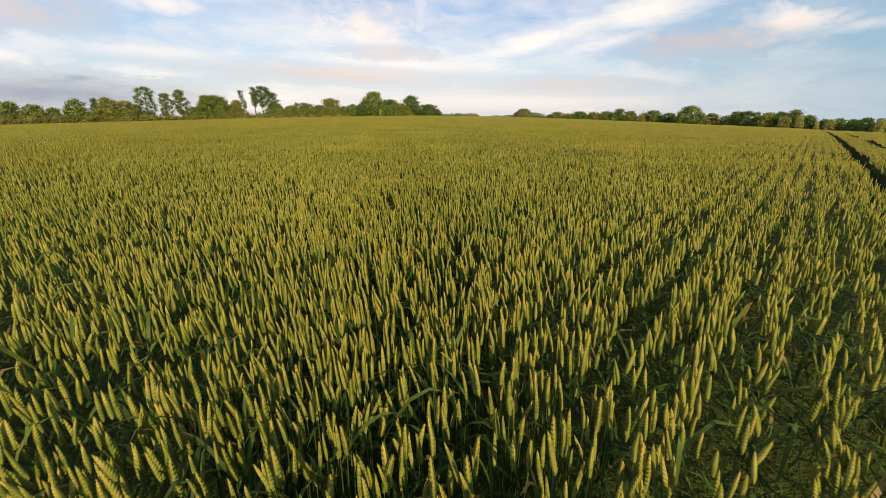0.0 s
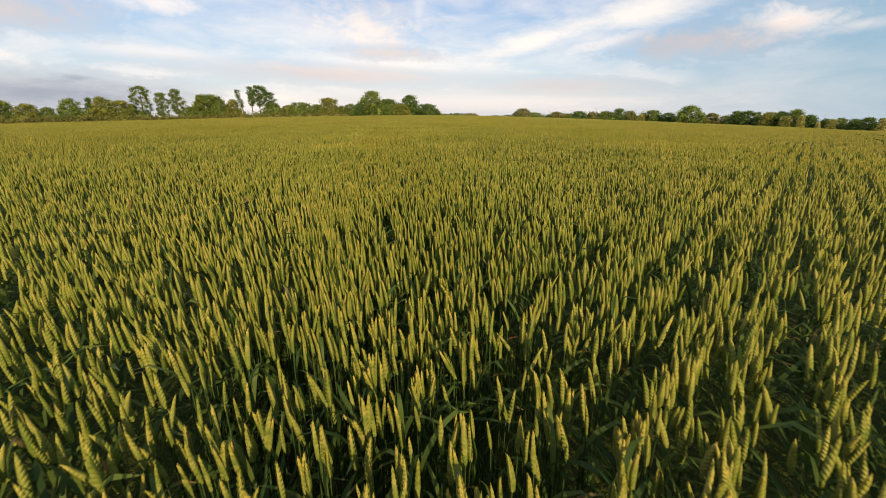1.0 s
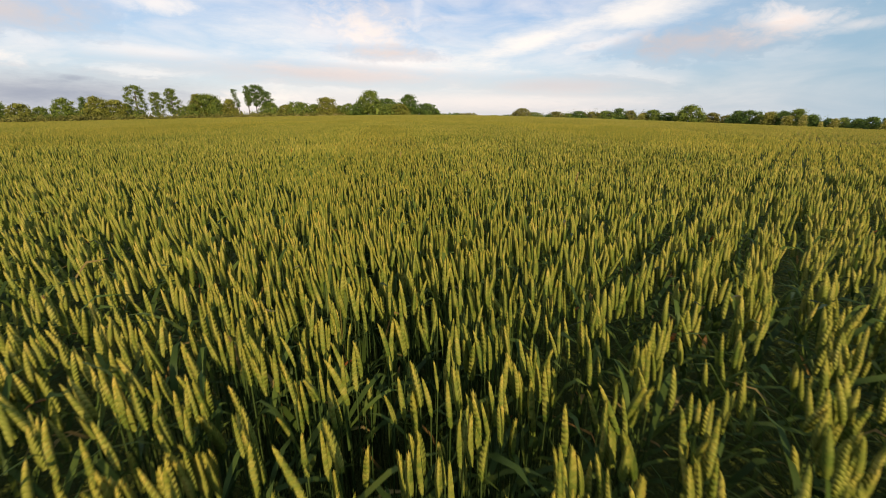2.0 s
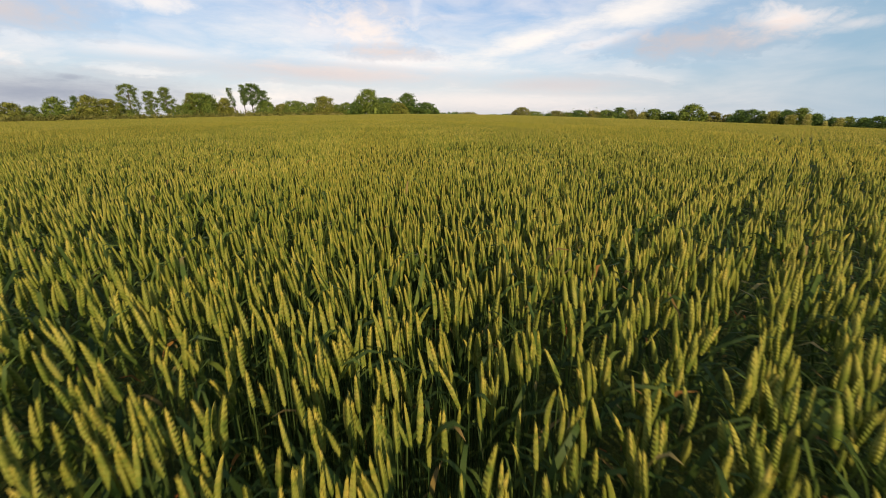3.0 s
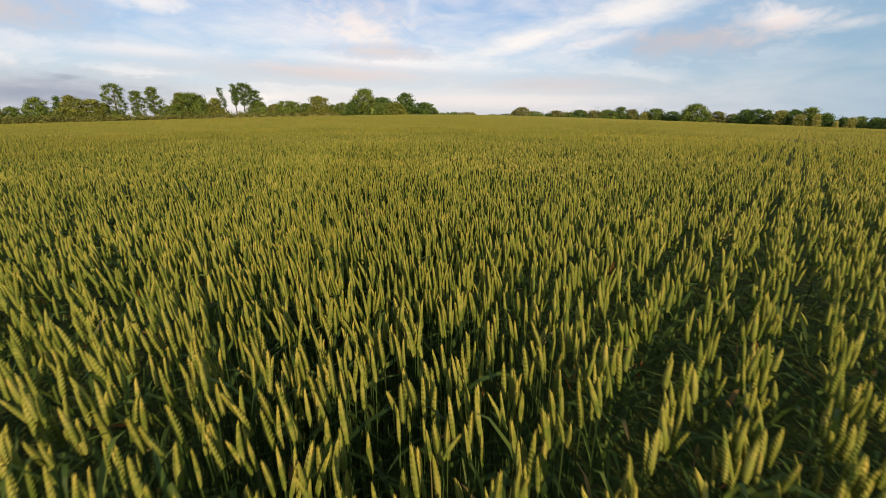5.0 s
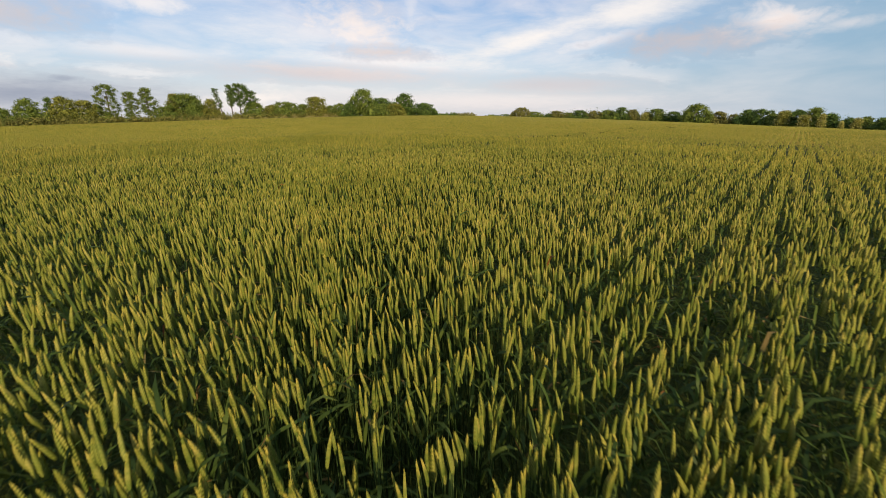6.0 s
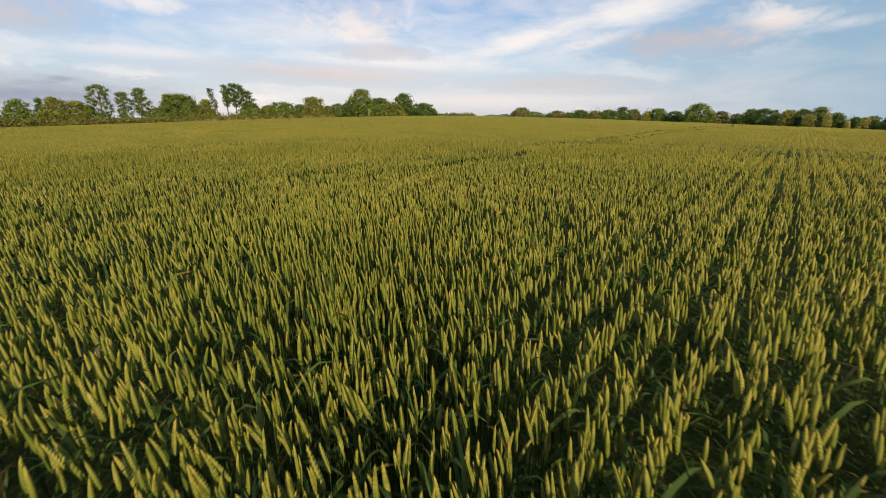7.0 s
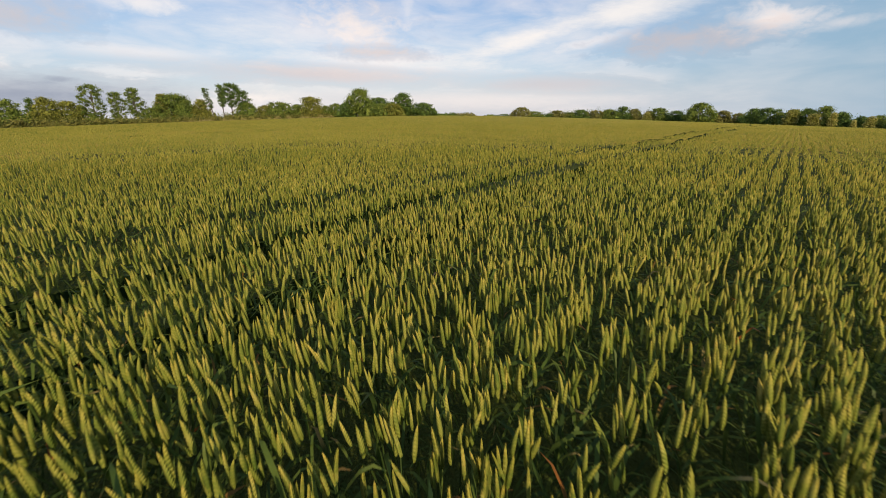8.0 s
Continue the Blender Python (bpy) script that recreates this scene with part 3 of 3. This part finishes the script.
def tree(seed, x, y, height, width, style, mat, label, group, lean=0.0):
    rng = np.random.RandomState(seed)
    z = float(ground_z(x, y))
    kind = "tree" if height > 5.3 else "bush"
    ob = thing(kind, (x, y, z - 0.05), label, kind, group)
    far = max(1.0, math.hypot(x, y) / 150.0)
    if style == "round":
        size = min(width * 0.24, height * 0.17)
        count = int(30 * max(1.0, min(2.2, width / height)))
        lobes = crown_lobes(rng, height, width, height * 0.10, ((0, 0.3, 0.6, 0.85, 1), (0.95, 1.0, 0.92, 0.62, 0.12)), count, size)
        heart = [((0, 0, height * 0.40), (width * 0.42, width * 0.42, height * 0.40))]
        pieces = [crown_of(rng, lobes, 0.25 * far, 3.2, 0.5), crown_of(rng, heart, 0.42 * far, 13.0, 0.8)]
        bole, fork = 0.05 * height, 0.45 * height
    elif style == "open":
        lobes = crown_lobes(rng, height, width * 1.08, height * 0.26, ((0, 0.25, 0.6, 0.85, 1), (0.6, 1.0, 1.0, 0.75, 0.3)), 46, height * 0.080, lean, 1.0)
        pieces = [crown_of(rng, lobes, 0.22, 5.0, 0.4)]
        bole, fork = 0.035 * height, 0.55 * height
    else:
        lobes = crown_lobes(rng, height, width * 1.05, height * 0.45, ((0, 0.3, 0.7, 1), (0.45, 0.9, 1.0, 0.55)), 32, min(height * 0.085, width * 0.24), lean, 1.0)
        pieces = [crown_of(rng, lobes, 0.22, 5.6, 0.5)]
        bole, fork = 0.028 * height, 0.62 * height
    part("crown", mesh_joined("crown", *pieces), mat, ob)
    bend = lambda h: (lean * h, 0.02 * h * math.sin(seed), h)  # noqa: E731
    wood = [tube(bend(0), bend(fork), bole * 0.5, bole * 0.32, 8), tube(bend(fork), bend(0.86 * height), bole * 0.32, bole * 0.08)]
    part("trunk", mesh_joined("trunk", *wood), BARK, ob)
    limbs = [tube(bend(min(max(c[2] * 0.72, height * 0.15), height * 0.8)), c, bole * 0.14, bole * 0.04, 5) for c, _ in lobes[::2]]
    part("limbs", mesh_joined("limbs", *limbs), BARK, ob)
    if "blossom" in label:
        pts = []
        for c, r in lobes:
            d = rng.normal(0, 1, (24, 3))
            d /= np.linalg.norm(d, axis=1, keepdims=True)
            pts.append(np.array(c) + d * np.array(r) * 1.08)
        pts = np.concatenate(pts)
        bl = leaves(rng, pts, np.tile((0.0, -0.5, 0.8), (len(pts), 1)), 0.29)
        part("blossom", mesh_of("blossom", bl[0], *bl[1]), BLOSSOM, ob, "flat cream flower heads")
    return ob


LEFT_ROUND = [
    (-127.3, 117, 6.9, 4.5), (-119.3, 117, 7.2, 4.4), (-113.6, 118, 6.4, 5.4), (-109.3, 119, 5.3, 3.4), (-103.6, 120, 7.5, 4.9),
    (-98.9, 121, 7.7, 2.1), (-95.6, 121, 7.8, 4.6), (-91, 122, 6.8, 6.0), (-74.4, 127, 4.8, 4.2), (-69.6, 128, 8, 8.3),
    (-67, 129, 6.6, 4.4), (-63.5, 130, 6.5, 3.9), (-52.7, 132, 5.5, 5.7), (-48, 133, 4.6, 4.5), (-44.3, 133, 5.3, 6.2),
    (-40, 134, 4.6, 4.0), (-36.7, 135, 6.5, 5.3), (-32.7, 136, 4.1, 3.1), (-29.9, 136, 4.6, 4.1),
]
for k, (x, y, h, w) in enumerate(LEFT_ROUND):
    mat = (OLIVE, GREEN, OLIVE, GREEN, GREEN, DARK_GREEN, OLIVE, OLIVE, GREEN, GREEN, GREEN, OLIVE, GREEN, OLIVE, GREEN, GREEN, OLIVE, GREEN, GREEN)[k]
    tree(100 + k, x, y, h, w * 1.5, "round", mat, "leafy green field tree behind the clipped hedge", "trees along the far hedge")
OPEN = [
    (-85.7, 123, 10.4, 5.6), (-81.4, 125, 8.6, 3.4), (-77.1, 126, 9.5, 4.1), (-70.6, 125, 7.8, 3.0),
]
for k, (x, y, h, w) in enumerate(OPEN):
    tree(140 + k, x, y, h, w, "open", (GREEN, GREEN, GREEN, OLIVE)[k], "tall airy tree with gaps in its crown behind the hedge", "trees along the far hedge", (0.0, 0.0, -0.10, 0.03)[k])
PINES = [
    (-61.5, 130, 9.1, 1.9), (-58.5, 131, 10, 2.3), (-56, 131, 10.2, 4.6), (-53.5, 132, 8.4, 3.4),
]
for k, (x, y, h, w) in enumerate(PINES):
    tilt = (-0.24, -0.04, 0.02, 0.05)[k]
    tree(150 + k, x - tilt * h * 0.75, y, h, w, "pine", DARK_GREEN, "wind-bent tree with bare trunk and high crown", "trees along the far hedge", tilt)
WOOD = [
    (-22.4, 130, 7.9, 6.6), (-25.5, 128, 4.4, 4.5), (-17.9, 133, 5.7, 6.1), (-11.2, 129, 6.6, 5.3), (-16.8, 127, 4, 8.1),
    (-13.4, 126, 4, 5.8), (-6.2, 129, 4.1, 6.0), (-3.6, 131, 2.5, 3.0),
]
for k, (x, y, h, w) in enumerate(WOOD):
    tree(160 + k, x, y, h, w * 1.35, "round", (GREEN, DARK_GREEN, DARK_GREEN, DARK_GREEN, GREEN, OLIVE, DARK_GREEN, DARK_GREEN)[k], "dense dark green tree in a small copse", "copse at the field edge")
MIDDLE = [
    (-2.4, 200, 2.1, 6.7), (3.6, 200, 2.4, 6.2), (9.8, 200, 2.5, 6.7), (33.4, 300, 3.7, 10.8), (42.3, 300, 4.5, 10.0),
    (39.7, 232, 6.3, 7.0), (46.1, 232, 4.6, 6.4), (55.5, 240, 4.1, 3.0), (59.7, 240, 5.8, 6.6), (66, 240, 5.2, 4.7),
    (72.1, 240, 6.8, 7.1), (78.5, 238, 6.8, 6.9), (86.1, 238, 7.6, 8.0), (92.2, 236, 9.4, 6.1), (98.4, 236, 8.6, 6.1),
]
for k, (x, y, h, w) in enumerate(MIDDLE):
    tree(180 + k, x, y, h, w * 1.8, "round", (GREEN, DARK_GREEN, HEDGE)[k % 3], "distant tree half hidden by the brow of the field", "distant trees beyond the brow")
FAR_RIGHT = [
    (102.5, 230, 7.6, 6.5), (106.6, 228, 9.3, 11.0), (111.0, 220, 8.3, 6.5), (112.4, 204, 11.3, 13.4), (122.7, 204, 8.7, 8.6),
    (126.7, 200, 7.9, 6.6),
]
for k, (x, y, h, w) in enumerate(FAR_RIGHT):
    tree(200 + k, x, y, h, w * 1.25, "round", (HEDGE, GREEN, DARK_GREEN, GREEN, HEDGE, HEDGE)[k], "broad leafy tree at the far field edge", "trees at the far field edge")
RIGHT = [
    (115.7, 176, 8.6, 4.4), (116.2, 170, 8.6, 6.0), (116.8, 165, 7.1, 3.7), (116.5, 159, 7.8, 5.1), (116, 153, 8.1, 3.9),
    (115.2, 146, 8.6, 4.0), (115.9, 141, 6.9, 3.8), (116.2, 135, 5.7, 3.1), (115.9, 130, 6, 3.6), (115.5, 125, 5.7, 3.0),
    (114.6, 120, 6.1, 3.4), (113.3, 115, 5.8, 2.8), (117, 114, 6.2, 3.1), (122, 114, 6.5, 3.2),
]
for k, (x, y, h, w) in enumerate(RIGHT):
    tree(220 + k, x, y, h, w * 1.75, "round", (DARK_GREEN, DARK_GREEN, GREEN)[k % 3], "dark green hedgerow tree at the field edge", "hedgerow trees")
ELDER = [
    (115.5, 159, 7.5, 4.2), (115.2, 150, 6, 3.5), (114.7, 143, 6.3, 2.2), (115.4, 137, 4.3, 1.3), (115, 132, 5.2, 2.5),
    (112.3, 114, 5, 2.0), (100.3, 228, 6.3, 3.7),
]
for k, (x, y, h, w) in enumerate(ELDER):
    tree(240 + k, x * 0.97, y * 0.97, h, w * 1.1, "round", OLIVE, "yellow-green elder bush covered in cream blossom", "elder bushes")


def hedge(seed, line, depth, label, mat=HEDGE):
    """A hedge along a line of plan points with heights, its leafy face uneven."""
    rng = np.random.RandomState(seed)
    pieces = []
    for (x0, y0, h0), (x1, y1, h1) in zip(line, line[1:]):
        length = math.hypot(x1 - x0, y1 - y0)
        for k in range(int(length / 0.8)):
            t = (k + rng.uniform(0, 1.0)) * 0.8 / length
            x, y = x0 + (x1 - x0) * t, y0 + (y1 - y0) * t
            h = (h0 + (h1 - h0) * t) * rng.uniform(0.86, 1.0) ** (1 if h0 < 3.4 else 2)
            pieces.append((np.array((x, y, float(ground_z(x, y)) + h * 0.48)), np.array((rng.uniform(1.0, 1.6), depth * rng.uniform(0.55, 0.75), h * 0.52))))
    v, f = crown_of(rng, pieces, 0.26 if mat is HEDGE else 0.34, 2.4, 0.5)
    ob = part("hedge", mesh_of("hedge", v, *f), mat)
    return tagged(ob, label, "hedge")


hedge(300, [(-150, 62, 3.2), (-97, 92, 3.3), (-78, 112, 3.2), (-63, 122, 2.9), (-28, 136, 2.5)], 1.6, "long clipped green hedge bordering the wheat field")
hedge(301, [(128, 203, 8.6), (117, 176, 8.6), (117.5, 165, 7.8), (117, 150, 7.8), (117, 139, 7.0), (117, 134, 5.9), (115.5, 114, 5.7), (126, 90, 5.6)], 2.0, "overgrown dark green hedge below the hedgerow trees", DARK_GREEN)
hedge(306, [(50, 238, 5.0), (72, 243, 8.0), (95, 239, 10.0), (108, 228, 10.0), (112, 210, 8.6), (128, 203, 9.2)], 2.5, "distant green hedge beyond the brow of the field", DARK_GREEN)
hedge(302, [(-150, 112, 4.6), (-118, 117, 5.0), (-104, 120, 5.6), (-90, 122, 6.0), (-83, 123, 4.6)], 3.0, "tangled green scrub behind the clipped hedge", GREEN)
hedge(303, [(-73, 127, 5.2), (-62, 130, 5.4), (-59, 131, 3.4), (-51, 133, 4.2), (-40, 135, 4.4), (-27, 137, 4.0)], 3.0, "olive green scrub behind the clipped hedge", OLIVE)
hedge(304, [(-27, 131, 4.4), (-20, 130, 5.4), (-10, 129, 5.2), (-4, 131, 3.0)], 3.0, "dark undergrowth of the copse", DARK_GREEN)


def dry_grass(seed, line, label):
    """Tall pale grass and weeds along the foot of a hedge."""
    rng = np.random.RandomState(seed)
    (x0, y0), (x1, y1) = line
    t = rng.rand(1500)
    x, y = x0 + (x1 - x0) * t + rng.normal(0, 0.3, 1500), y0 + (y1 - y0) * t + rng.normal(0, 0.35, 1500)
    pts = np.stack([x, y, ground_z(x, y) + rng.uniform(0.6, 1.5, 1500) * (0.7 + 0.3 * smooth_noise(x, y, 3.0, seed))], 1)
    v, f = leaves(rng, pts, np.tile((0.1, -0.9, 0.2), (1500, 1)), 0.3)
    return tagged(part("dry_grass", mesh_of("dry_grass", v, *f), STRAW), label, "grass", kind="stuff")


dry_grass(310, ((-63, 120.8), (-28, 134.6)), "pale dry grass and weeds at the hedge foot")
hedge(305, [(-88, 119, 2.9), (-72, 127, 2.9)], 1.6, "low scrub under the airy trees", GREEN)
